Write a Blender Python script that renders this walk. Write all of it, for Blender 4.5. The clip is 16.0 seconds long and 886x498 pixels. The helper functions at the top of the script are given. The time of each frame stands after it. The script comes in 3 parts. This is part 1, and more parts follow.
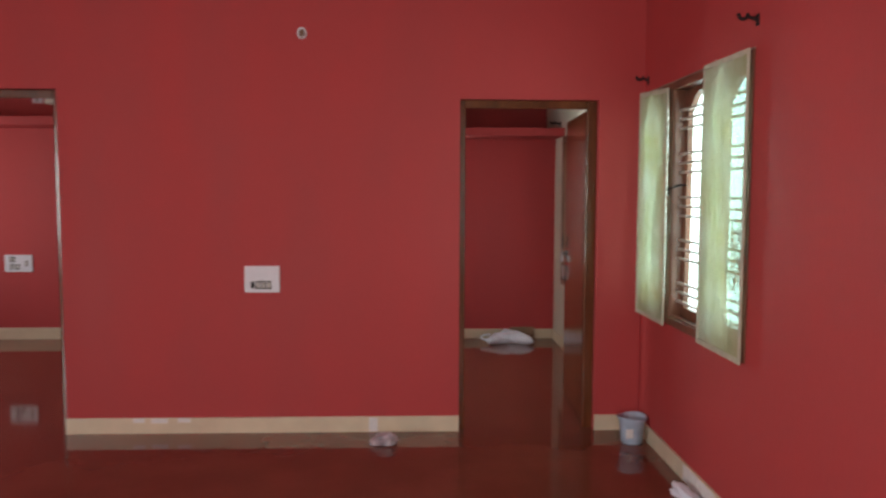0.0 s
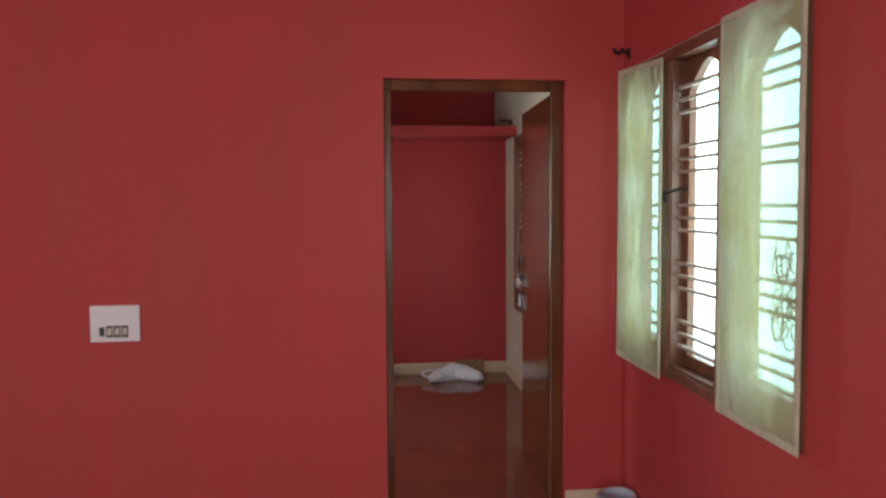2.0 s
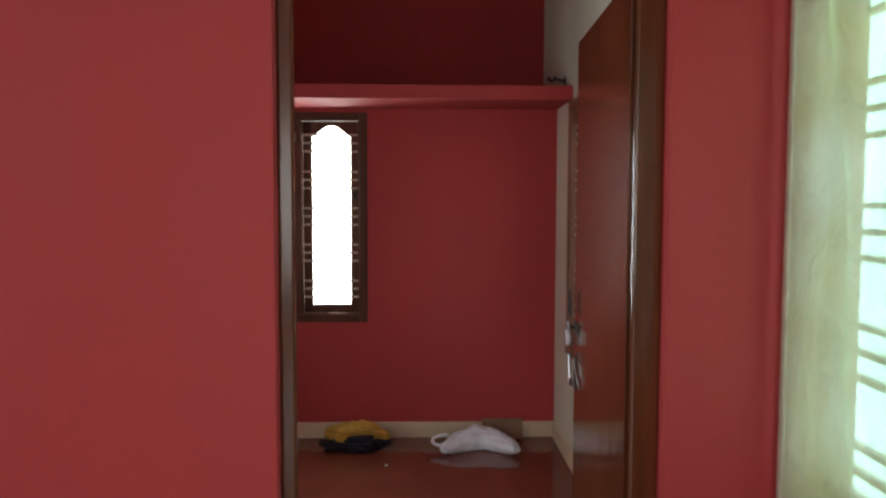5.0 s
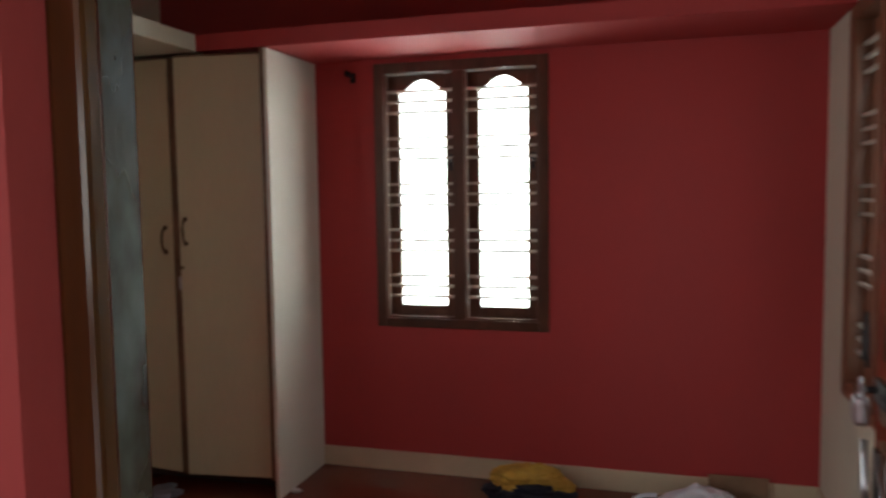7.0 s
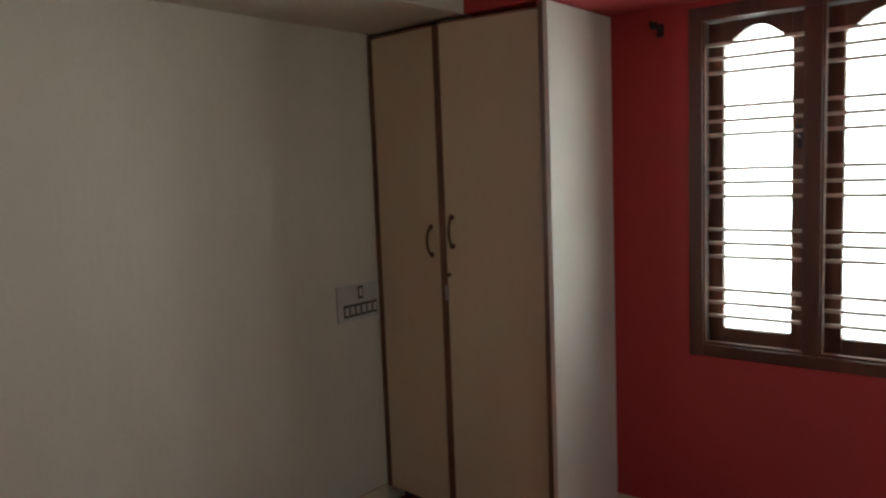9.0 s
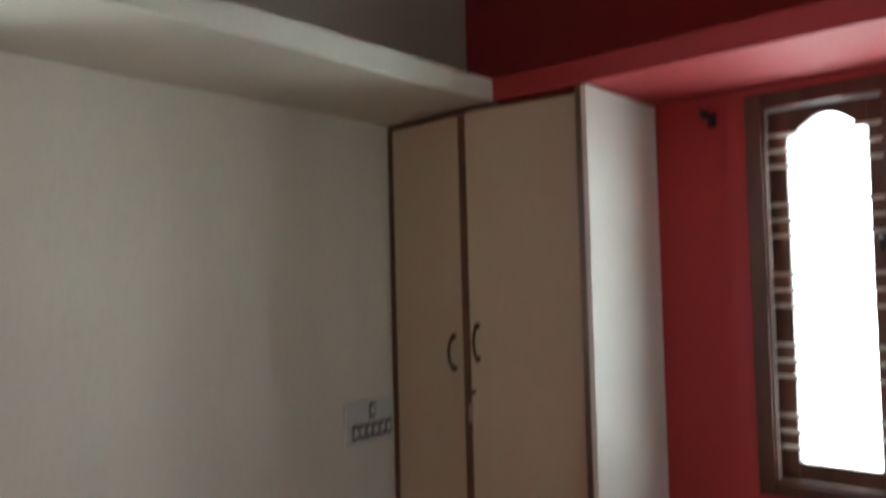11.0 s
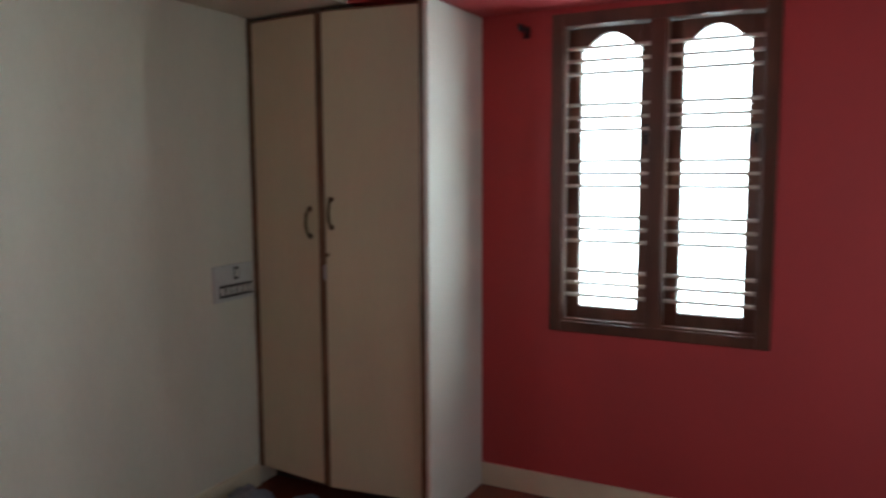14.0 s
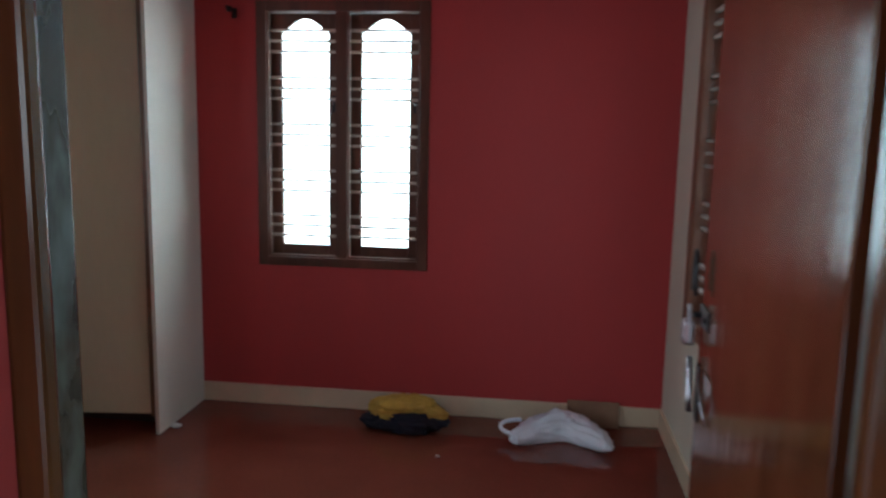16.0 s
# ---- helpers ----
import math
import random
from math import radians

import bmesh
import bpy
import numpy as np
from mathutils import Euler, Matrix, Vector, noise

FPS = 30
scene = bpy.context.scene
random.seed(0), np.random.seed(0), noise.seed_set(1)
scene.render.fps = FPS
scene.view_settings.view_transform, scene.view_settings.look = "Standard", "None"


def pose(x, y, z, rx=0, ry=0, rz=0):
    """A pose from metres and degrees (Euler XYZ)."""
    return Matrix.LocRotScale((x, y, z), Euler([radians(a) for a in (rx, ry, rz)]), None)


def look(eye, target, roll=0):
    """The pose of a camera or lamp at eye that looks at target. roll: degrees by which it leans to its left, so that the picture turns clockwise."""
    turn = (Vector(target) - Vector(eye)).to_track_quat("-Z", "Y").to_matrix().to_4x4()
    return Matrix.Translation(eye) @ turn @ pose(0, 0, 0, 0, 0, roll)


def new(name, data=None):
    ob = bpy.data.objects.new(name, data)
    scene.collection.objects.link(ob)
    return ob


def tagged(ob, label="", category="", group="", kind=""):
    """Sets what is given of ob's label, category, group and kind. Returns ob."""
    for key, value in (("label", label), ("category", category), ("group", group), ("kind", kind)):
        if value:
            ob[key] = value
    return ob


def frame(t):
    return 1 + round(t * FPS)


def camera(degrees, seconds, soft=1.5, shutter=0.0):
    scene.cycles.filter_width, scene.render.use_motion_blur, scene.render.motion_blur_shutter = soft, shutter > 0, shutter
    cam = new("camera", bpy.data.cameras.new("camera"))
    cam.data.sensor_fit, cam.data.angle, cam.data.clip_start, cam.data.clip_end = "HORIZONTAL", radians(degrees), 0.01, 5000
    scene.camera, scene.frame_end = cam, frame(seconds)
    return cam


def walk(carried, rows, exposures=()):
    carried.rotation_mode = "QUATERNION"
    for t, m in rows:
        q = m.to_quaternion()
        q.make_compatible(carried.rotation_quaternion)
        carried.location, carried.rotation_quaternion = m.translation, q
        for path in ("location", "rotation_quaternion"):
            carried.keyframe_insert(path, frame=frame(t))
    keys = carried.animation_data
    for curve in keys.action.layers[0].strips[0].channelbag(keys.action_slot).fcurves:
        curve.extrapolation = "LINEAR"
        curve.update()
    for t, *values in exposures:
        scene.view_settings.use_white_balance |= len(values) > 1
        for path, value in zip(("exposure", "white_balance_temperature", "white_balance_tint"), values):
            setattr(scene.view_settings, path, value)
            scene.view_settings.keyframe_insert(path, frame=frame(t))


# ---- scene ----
cam = camera(60.5, 16.0, soft=2.5, shutter=0.5)
PATH = [
    (0, (0.012, -0.13, 1.489), (0.087, 1.863, 1.339), 0.2),
    (0.5, (0.02, 0.115, 1.493), (0.191, 2.102, 1.343), 0.0),
    (1, (0.08, 0.425, 1.474), (0.213, 2.415, 1.322), -0.1),
    (1.5, (0.128, 0.699, 1.477), (0.246, 2.688, 1.315), -0.2),
    (2, (0.178, 1.014, 1.479), (0.392, 2.999, 1.359), -0.4),
    (2.5, (0.256, 1.327, 1.477), (0.392, 3.319, 1.368), -0.3),
    (3, (0.325, 1.664, 1.477), (0.437, 3.658, 1.362), 0.1),
    (5.5, (0.65, 3.193, 1.475), (0.659, 5.188, 1.342), 0.1),
    (6, (0.683, 3.51, 1.46), (0.534, 5.5, 1.327), -0.3),
    (6.5, (0.724, 3.787, 1.452), (0.464, 5.765, 1.314), -0.6),
    (7, (0.781, 4.035, 1.382), (0.224, 5.95, 1.23), -0.8),
    (7.5, (0.712, 4.244, 1.414), (-0.032, 6.091, 1.228), -0.5),
    (8, (0.674, 4.448, 1.427), (-0.275, 6.198, 1.227), -1.2),
    (8.5, (0.582, 4.6, 1.466), (-0.583, 6.209, 1.233), -1.6),
    (10.8, (0.278, 5.025, 1.428), (-1.056, 6.514, 1.363), -1.6),
    (11, (0.277, 5.013, 1.433), (-1.026, 6.529, 1.51), -1.5),
    (11.5, (0.274, 5.016, 1.475), (-0.985, 6.555, 1.696), -0.7),
    (12, (0.271, 4.998, 1.464), (-0.989, 6.54, 1.652), -0.5),
    (12.5, (0.287, 4.959, 1.443), (-0.976, 6.509, 1.51), -0.9),
    (13, (0.35, 4.846, 1.403), (-0.908, 6.396, 1.279), -1.2),
    (13.5, (0.414, 4.737, 1.414), (-0.764, 6.338, 1.199), -0.6),
    (14, (0.472, 4.554, 1.397), (-0.444, 6.319, 1.182), -0.3),
    (14.5, (0.568, 4.425, 1.37), (-0.129, 6.287, 1.152), 0.2),
    (15, (0.672, 4.281, 1.343), (0.146, 6.195, 1.1), 0.6),
    (15.5, (0.731, 4.095, 1.365), (0.372, 6.045, 1.096), 0.9),
    (16, (0.788, 3.905, 1.386), (0.552, 5.869, 1.086), 1.2),
]
EXPOSURES = [
    (0, 0.04, 6450, 8), (3, 0.0, 6450, 8), (5.5, -0.22, 6500, 8), (6.5, -0.42, 6500, 7), (7.5, -0.43, 6450, 6), (8.5, -0.58, 6400, 5),
    (11, 0.06, 5800, 2), (12, 0.18, 5650, 2), (12.5, 0.12, 5650, 2), (13.5, 0.06, 5650, 2), (14.5, -0.27, 5500, 1), (16, -0.36, 5350, 0),
]
walk(cam, [(t, look(eye, target, roll)) for t, eye, target, roll in PATH], EXPOSURES)

# ---- light ----
world = bpy.data.worlds.new("world")
scene.world = world
world.use_nodes = True
wn = world.node_tree
sky = wn.nodes.new("ShaderNodeTexSky")
sky.sky_type = "NISHITA"
sky.sun_disc = False
sky.sun_elevation = radians(50)
sky.sun_rotation = radians(200)
wn.links.new(sky.outputs[0], wn.nodes["Background"].inputs[0])
wn.nodes["Background"].inputs[1].default_value = 0.12


def window_light(name, place, target, w, h, watts, colour, spread=180):
    """Daylight-coloured area lamp at a window's or door's opening, known or added."""
    lamp = bpy.data.lights.new(name, "AREA")
    lamp.shape, lamp.size, lamp.size_y = "RECTANGLE", w, h
    lamp.energy, lamp.color, lamp.spread = watts, colour, radians(spread)
    new(name, lamp).matrix_world = look(place, target)


window_light("daylight_bedroom", (-0.60, 7.80, 1.11), (-0.60, 6, 1.11), 3.6, 1.82, 225, (0.95, 1.0, 0.98))
window_light("daylight_side", (1.58, 6.5, 1.34), (0, 6.5, 1.34), 1.5, 1.45, 10, (0.95, 1.0, 0.99))
# added fill lamp, no known window here; brightens side wall and leaf
window_light("fill_bedroom_left", (-1.82, 5.1, 1.45), (1.43, 5.6, 1.35), 0.6, 1.0, 14, (0.92, 1.0, 1.0), 120)
window_light("daylight_hall", (1.585, 3.75, 1.44), (0, 3.75, 1.44), 1.7, 1.5, 34, (0.76, 1.0, 0.97))
window_light("daylight_back", (-0.6, -3.1, 1.45), (-0.6, 0, 1.45), 2.1, 1.7, 55, (1.0, 0.98, 0.97))
# two added fills from the unseen left side: hall walls, further room
window_light("fill_hall_left", (-5.1, -1.6, 1.45), (0, -1.6, 1.45), 2.0, 1.4, 200, (0.97, 1.0, 1.0))
window_light("fill_far_room", (-5.1, 6.2, 1.45), (0, 6.2, 1.45), 1.2, 1.3, 26, (1.0, 0.98, 0.97))


# ---- materials ----
def material(name, colour, rough=0.6, vary=0.12, scale=6.0, bump=0.05, fine=160.0, metal=0.0, coat=0.0, stretch=(1, 1, 1), second=None, spread=(0.35, 0.7)):
    m = bpy.data.materials.new(name)
    m.use_nodes = True
    nt = m.node_tree
    b = nt.nodes["Principled BSDF"]
    mp = nt.nodes.new("ShaderNodeMapping")
    mp.inputs["Scale"].default_value = stretch
    geo = nt.nodes.new("ShaderNodeNewGeometry")
    nt.links.new(geo.outputs["Position"], mp.inputs["Vector"])
    big = nt.nodes.new("ShaderNodeTexNoise")
    big.inputs["Scale"].default_value, big.inputs["Detail"].default_value = scale, 5
    small = nt.nodes.new("ShaderNodeTexNoise")
    small.inputs["Scale"].default_value, small.inputs["Detail"].default_value = fine, 3
    nt.links.new(mp.outputs[0], big.inputs["Vector"])
    nt.links.new(mp.outputs[0], small.inputs["Vector"])
    ramp = nt.nodes.new("ShaderNodeValToRGB")
    e = ramp.color_ramp.elements
    e[0].position, e[1].position = spread
    e[0].color = (*[c * (1 - vary) for c in colour], 1)
    e[1].color = (*(second or [min(1, c * (1 + vary)) for c in colour]), 1)
    mix = nt.nodes.new("ShaderNodeMath")
    mix.operation = "MULTIPLY_ADD"
    mix.inputs[1].default_value, mix.inputs[2].default_value = 0.25, -0.125
    nt.links.new(small.outputs["Fac"], mix.inputs[0])
    add = nt.nodes.new("ShaderNodeMath")
    nt.links.new(big.outputs["Fac"], add.inputs[0])
    nt.links.new(mix.outputs[0], add.inputs[1])
    nt.links.new(add.outputs[0], ramp.inputs[0])
    nt.links.new(ramp.outputs[0], b.inputs["Base Color"])
    rr = nt.nodes.new("ShaderNodeMapRange")
    rr.inputs["To Min"].default_value, rr.inputs["To Max"].default_value = max(0.02, rough * 0.75), min(1, rough * 1.3)
    nt.links.new(big.outputs["Fac"], rr.inputs["Value"])
    nt.links.new(rr.outputs[0], b.inputs["Roughness"])
    bp = nt.nodes.new("ShaderNodeBump")
    bp.inputs["Strength"].default_value, bp.inputs["Distance"].default_value = bump, 0.004
    nt.links.new(small.outputs["Fac"], bp.inputs["Height"])
    nt.links.new(bp.outputs[0], b.inputs["Normal"])
    b.inputs["Metallic"].default_value = metal
    b.inputs["Coat Weight"].default_value = coat
    b.inputs["Coat Roughness"].default_value = 0.12
    return m


RED = material("red_wall_paint", (0.43, 0.046, 0.047), rough=0.68, vary=0.06, scale=2.4, bump=0.12, fine=90, stretch=(1, 1, 0.3))
CREAM = material("cream_wall_paint", (0.63, 0.60, 0.49), rough=0.6, vary=0.07, scale=2.4, bump=0.1, fine=90, stretch=(1, 1, 0.35))
WHITE = material("white_ceiling_paint", (0.72, 0.70, 0.66), rough=0.8, vary=0.05, scale=2)
SKIRT = material("cream_skirting_tile", (0.66, 0.56, 0.40), rough=0.3, vary=0.08, scale=5)
FLOOR = material("polished_red_floor", (0.17, 0.046, 0.028), rough=0.06, vary=0.13, scale=2.2, bump=0.02, fine=60)
WOOD = material("varnished_brown_wood", (0.12, 0.040, 0.013), rough=0.2, vary=0.35, scale=9, bump=0.12, fine=60, coat=0.03, stretch=(1, 1, 0.12))
WOOD_H = material("varnished_window_wood", (0.095, 0.040, 0.022), rough=0.4, vary=0.3, scale=9, bump=0.1, fine=60, coat=0.04, stretch=(1, 1, 0.15))
# same window wood, brighter lighting on the frames put into its colour
WOOD_LIT = material("window_wood_lit", (0.19, 0.075, 0.04), rough=0.38, vary=0.3, scale=9, bump=0.1, fine=60, coat=0.08, stretch=(1, 1, 0.15))
LEAF = material("polished_door_veneer", (0.095, 0.030, 0.011), rough=0.13, vary=0.35, scale=10, bump=0.25, fine=26, coat=0.0, stretch=(1, 1, 0.03))
LAMINATE = material("cream_laminate", (0.57, 0.535, 0.37), rough=0.4, vary=0.06, scale=2.5, bump=0.04, fine=50, stretch=(1, 1, 0.3))
PANEL = material("off_white_panel", (0.68, 0.63, 0.545), rough=0.45, vary=0.05, scale=3, bump=0.06)
EDGE = material("dark_brown_beading", (0.15, 0.085, 0.045), rough=0.4, vary=0.3, scale=20, stretch=(1, 1, 0.2))
# near-black that paints the shade under and behind the cupboard doors
DARK = material("gap_shade_dark", (0.03, 0.02, 0.016), rough=0.7, vary=0.3, scale=8)
STEEL = material("painted_steel_bar", (0.55, 0.49, 0.42), rough=0.38, vary=0.15, scale=30, metal=0.15)
CHROME = material("chrome", (0.42, 0.42, 0.45), rough=0.3, vary=0.1, scale=40, metal=1.0)
IRON = material("dark_iron", (0.03, 0.028, 0.03), rough=0.4, vary=0.3, scale=60, metal=0.6)
BRONZE = material("antique_bronze", (0.11, 0.07, 0.035), rough=0.4, vary=0.25, scale=60, metal=0.7)
PLATE = material("white_plastic_plate", (0.72, 0.72, 0.76), rough=0.35, vary=0.03, scale=20, bump=0.0)
OLD_PLATE = material("dulled_plastic_plate", (0.50, 0.50, 0.47), rough=0.4, vary=0.04, scale=20, bump=0.0)
ROCKER = material("ivory_switch_plastic", (0.55, 0.53, 0.48), rough=0.35, vary=0.04, scale=20, bump=0.0)
BLACK = material("black_plastic", (0.03, 0.028, 0.025), rough=0.4, vary=0.2, scale=20, bump=0.0)
BAG = material("white_carrier_bag_plastic", (0.78, 0.83, 0.93), rough=0.38, vary=0.07, scale=14, bump=0.3, fine=40)
YELLOW = material("mustard_cloth", (0.52, 0.33, 0.055), rough=0.9, vary=0.2, scale=14, bump=0.5, fine=220)
NAVY = material("navy_cloth", (0.010, 0.009, 0.022), rough=0.9, vary=0.3, scale=14, bump=0.5, fine=220)
LILAC = material("grey_plastic_sheet", (0.20, 0.19, 0.235), rough=0.45, vary=0.2, scale=12, bump=0.3, fine=50)
PAPER = material("crumpled_grey_paper", (0.45, 0.38, 0.41), rough=0.8, vary=0.4, scale=16, bump=0.3)
CARD = material("brown_cardboard", (0.26, 0.16, 0.10), rough=0.85, vary=0.15, scale=12)
TAPE = material("white_paper_label", (0.75, 0.72, 0.70), rough=0.6, vary=0.08, scale=30)
TUB = material("pale_blue_tub_plastic", (0.55, 0.66, 0.80), rough=0.35, vary=0.12, scale=18, bump=0.05)
TUB.node_tree.nodes["Principled BSDF"].inputs["Transmission Weight"].default_value = 0.25
HEM = material("beige_curtain_hem", (0.52, 0.50, 0.38), rough=0.9, vary=0.12, scale=20, bump=0.2, fine=260)
THREAD = material("pink_cord", (0.42, 0.13, 0.09), rough=0.7, vary=0.2, scale=40)
# second colour paints bluish window reflection in patches over the worn varnish
JAMB = material("worn_varnish_sheen", (0.055, 0.030, 0.018), rough=0.17, vary=0.35, scale=6, bump=0.25, fine=30, coat=0.2, stretch=(1, 1, 0.5), second=(0.12, 0.125, 0.115), spread=(0.44, 0.6))


def curtain_cloth():
    m = bpy.data.materials.new("sheer_cream_curtain")
    m.use_nodes = True
    nt = m.node_tree
    nt.nodes.remove(nt.nodes["Principled BSDF"])
    out = nt.nodes["Material Output"]
    geo = nt.nodes.new("ShaderNodeNewGeometry")
    n = nt.nodes.new("ShaderNodeTexNoise")
    n.inputs["Scale"].default_value, n.inputs["Detail"].default_value = 4.0, 5
    nt.links.new(geo.outputs["Position"], n.inputs["Vector"])
    ramp = nt.nodes.new("ShaderNodeValToRGB")
    e = ramp.color_ramp.elements
    e[0].position, e[1].position = 0.35, 0.7
    e[0].color, e[1].color = (0.55, 0.55, 0.31, 1), (0.66, 0.71, 0.54, 1)
    nt.links.new(n.outputs["Fac"], ramp.inputs[0])
    weave = nt.nodes.new("ShaderNodeTexNoise")
    weave.inputs["Scale"].default_value = 260
    nt.links.new(geo.outputs["Position"], weave.inputs["Vector"])
    bp = nt.nodes.new("ShaderNodeBump")
    bp.inputs["Strength"].default_value = 0.15
    bp.inputs["Distance"].default_value = 0.002
    nt.links.new(weave.outputs["Fac"], bp.inputs["Height"])
    crease = nt.nodes.new("ShaderNodeTexNoise")
    crease.inputs["Scale"].default_value, crease.inputs["Detail"].default_value, crease.inputs["Distortion"].default_value = 5.0, 3, 1.6
    nt.links.new(geo.outputs["Position"], crease.inputs["Vector"])
    fold = nt.nodes.new("ShaderNodeBump")
    fold.inputs["Strength"].default_value, fold.inputs["Distance"].default_value = 0.8, 0.05
    nt.links.new(crease.outputs["Fac"], fold.inputs["Height"])
    nt.links.new(fold.outputs[0], bp.inputs["Normal"])
    d, t, c = nt.nodes.new("ShaderNodeBsdfDiffuse"), nt.nodes.new("ShaderNodeBsdfTranslucent"), nt.nodes.new("ShaderNodeBsdfTransparent")
    for s in (d, t):
        nt.links.new(ramp.outputs[0], s.inputs["Color"])
        nt.links.new(bp.outputs[0], s.inputs["Normal"])
    c.inputs["Color"].default_value = (0.70, 1.0, 0.94, 1)
    m1, m2 = nt.nodes.new("ShaderNodeMixShader"), nt.nodes.new("ShaderNodeMixShader")
    m1.inputs[0].default_value, m2.inputs[0].default_value = 0.30, 0.22
    nt.links.new(d.outputs[0], m1.inputs[1])
    nt.links.new(t.outputs[0], m1.inputs[2])
    nt.links.new(m1.outputs[0], m2.inputs[1])
    nt.links.new(c.outputs[0], m2.inputs[2])
    nt.links.new(m2.outputs[0], out.inputs["Surface"])
    return m


LEAF.node_tree.nodes["Principled BSDF"].inputs["Specular IOR Level"].default_value = 0.65
CURTAIN = curtain_cloth()


def glass():
    m = bpy.data.materials.new("window_glass")
    m.use_nodes = True
    b = m.node_tree.nodes["Principled BSDF"]
    b.inputs["Base Color"].default_value = (0.96, 1, 0.99, 1)
    b.inputs["Roughness"].default_value = 0.02
    b.inputs["Transmission Weight"].default_value = 1
    b.inputs["IOR"].default_value = 1.02
    return m


GLASS = glass()


# ---- mesh tools ----
class Shape:
    """Collects boxes, rods and strips into one mesh."""

    def __init__(self):
        self.bm = bmesh.new()

    def box(self, a, b, bevel=0.0):
        made = bmesh.ops.create_cube(self.bm, size=1)["verts"]
        for v in made:
            v.co = Vector([min(a[i], b[i]) if v.co[i] < 0 else max(a[i], b[i]) for i in range(3)])
        if bevel:
            edges = list({e for v in made for e in v.link_edges})
            bmesh.ops.bevel(self.bm, geom=edges, offset=bevel, segments=2, affect="EDGES", profile=0.6)
        return self

    def rod(self, p, q, r, r2=None, seg=12):
        p, q = Vector(p), Vector(q)
        m = Matrix.Translation((p + q) / 2) @ (q - p).to_track_quat("Z", "Y").to_matrix().to_4x4()
        bmesh.ops.create_cone(self.bm, cap_ends=True, segments=seg, radius1=r, radius2=r if r2 is None else r2, depth=(q - p).length, matrix=m)
        return self

    def tube(self, points, r, seg=8):
        """A round tube along a line of points."""
        pts = [Vector(p) for p in points]
        rings = []
        for i, p in enumerate(pts):
            d = (pts[min(i + 1, len(pts) - 1)] - pts[max(i - 1, 0)]).normalized()
            side = d.cross(Vector((0.31, 0.17, 0.93))).normalized()
            up = d.cross(side)
            rings.append([self.bm.verts.new(p + (side * math.cos(a) + up * math.sin(a)) * r) for a in [2 * math.pi * k / seg for k in range(seg)]])
        for a, b in zip(rings, rings[1:]):
            for k in range(seg):
                self.bm.faces.new((a[k], a[(k + 1) % seg], b[(k + 1) % seg], b[k]))
        self.bm.faces.new(rings[0][::-1])
        self.bm.faces.new(rings[-1])
        return self

    def mesh(self, name, mat, smooth=False):
        bmesh.ops.recalc_face_normals(self.bm, faces=self.bm.faces)
        me = bpy.data.meshes.new(name)
        self.bm.to_mesh(me)
        self.bm.free()
        me.materials.append(mat)
        if smooth:
            for p in me.polygons:
                p.use_smooth = True
        return me

    def put(self, name, mat, parent=None, smooth=False):
        ob = new(name, self.mesh(name, mat, smooth))
        if parent:
            ob.parent = parent
        return ob


def holder(name, m=None):
    ob = new(name)
    ob.empty_display_size = 0.1
    if m is not None:
        ob.matrix_world = m
    return ob


def structure(name, boxes, mat, label, category="", bevel=0.0):
    s = Shape()
    for a, b in boxes:
        s.box(a, b, bevel)
    return tagged(s.put(name, mat), label, category, kind="structure")


# ---- the plan ----
YW, YW2 = 4.513, 4.634      # door wall, both faces
YF, YF2 = 7.515, 7.665      # bedroom window wall
XR, XR2 = 1.415, 1.555       # hall window wall
XB = 1.43                   # bedroom side wall
XL = -1.750                 # bedroom left wall, under the shelf
LZ, LT = 2.018, 2.093        # lintel slab, under and upper face
TOP = 3.12
YU, XU = 8.05, -2.14        # set-back walls over the slab

structure("floor", [((-5.2, -3.2, -0.12), (1.75, 8.3, 0))], FLOOR, "polished dark red oxide floor with soft reflections", "floor")
structure("ceiling", [((-5.2, -3.2, TOP), (1.75, 8.3, TOP + 0.12))], WHITE, "plain white painted ceiling slab", "ceiling")

D0, D1, DT = 0.288, 1.138, 2.05      # bedroom door frame, outer
O0, O1, OT = -3.02, -2.115, 2.09      # other opening
structure("wall_door", [((-5.2, YW, 0), (O0, YW2, TOP)), ((O0, YW, OT), (O1, YW2, TOP)), ((O1, YW, 0), (D0, YW2, TOP)),
                        ((D0, YW, DT), (D1, YW2, TOP)), ((D1, YW, 0), (XR, YW2, TOP))], RED, "red painted plaster wall with two door openings", "wall")
HW0, HW1, HZ0, HZ1 = 3.00, 4.50, 0.765, 2.09   # hall window
structure("wall_hall_window", [((XR, -3.0, 0), (XR2, HW0, TOP)), ((XR, HW1, 0), (XR2, YW2, TOP)),
                               ((XR, HW0, 0), (XR2, HW1, HZ0)), ((XR, HW0, HZ1), (XR2, HW1, TOP))], RED, "red painted plaster wall with a curtained window", "wall")
SW0, SW1, SZ0, SZ1 = 5.9, 7.13, 0.61, 2.015       # bedroom side window
structure("wall_bedroom_side", [((XB, YW2, 0), (XR2, SW0, TOP)), ((XB, SW1, 0), (XR2, YU + 0.1, TOP)),
                                ((XB, SW0, 0), (XR2, SW1, SZ0)), ((XB, SW0, SZ1), (XR2, SW1, TOP))], CREAM, "cream painted bedroom wall with a barred window", "wall")
BW0, BW1, BZ0, BZ1 = -0.568, 0.277, 0.722, 1.995    # bedroom far window
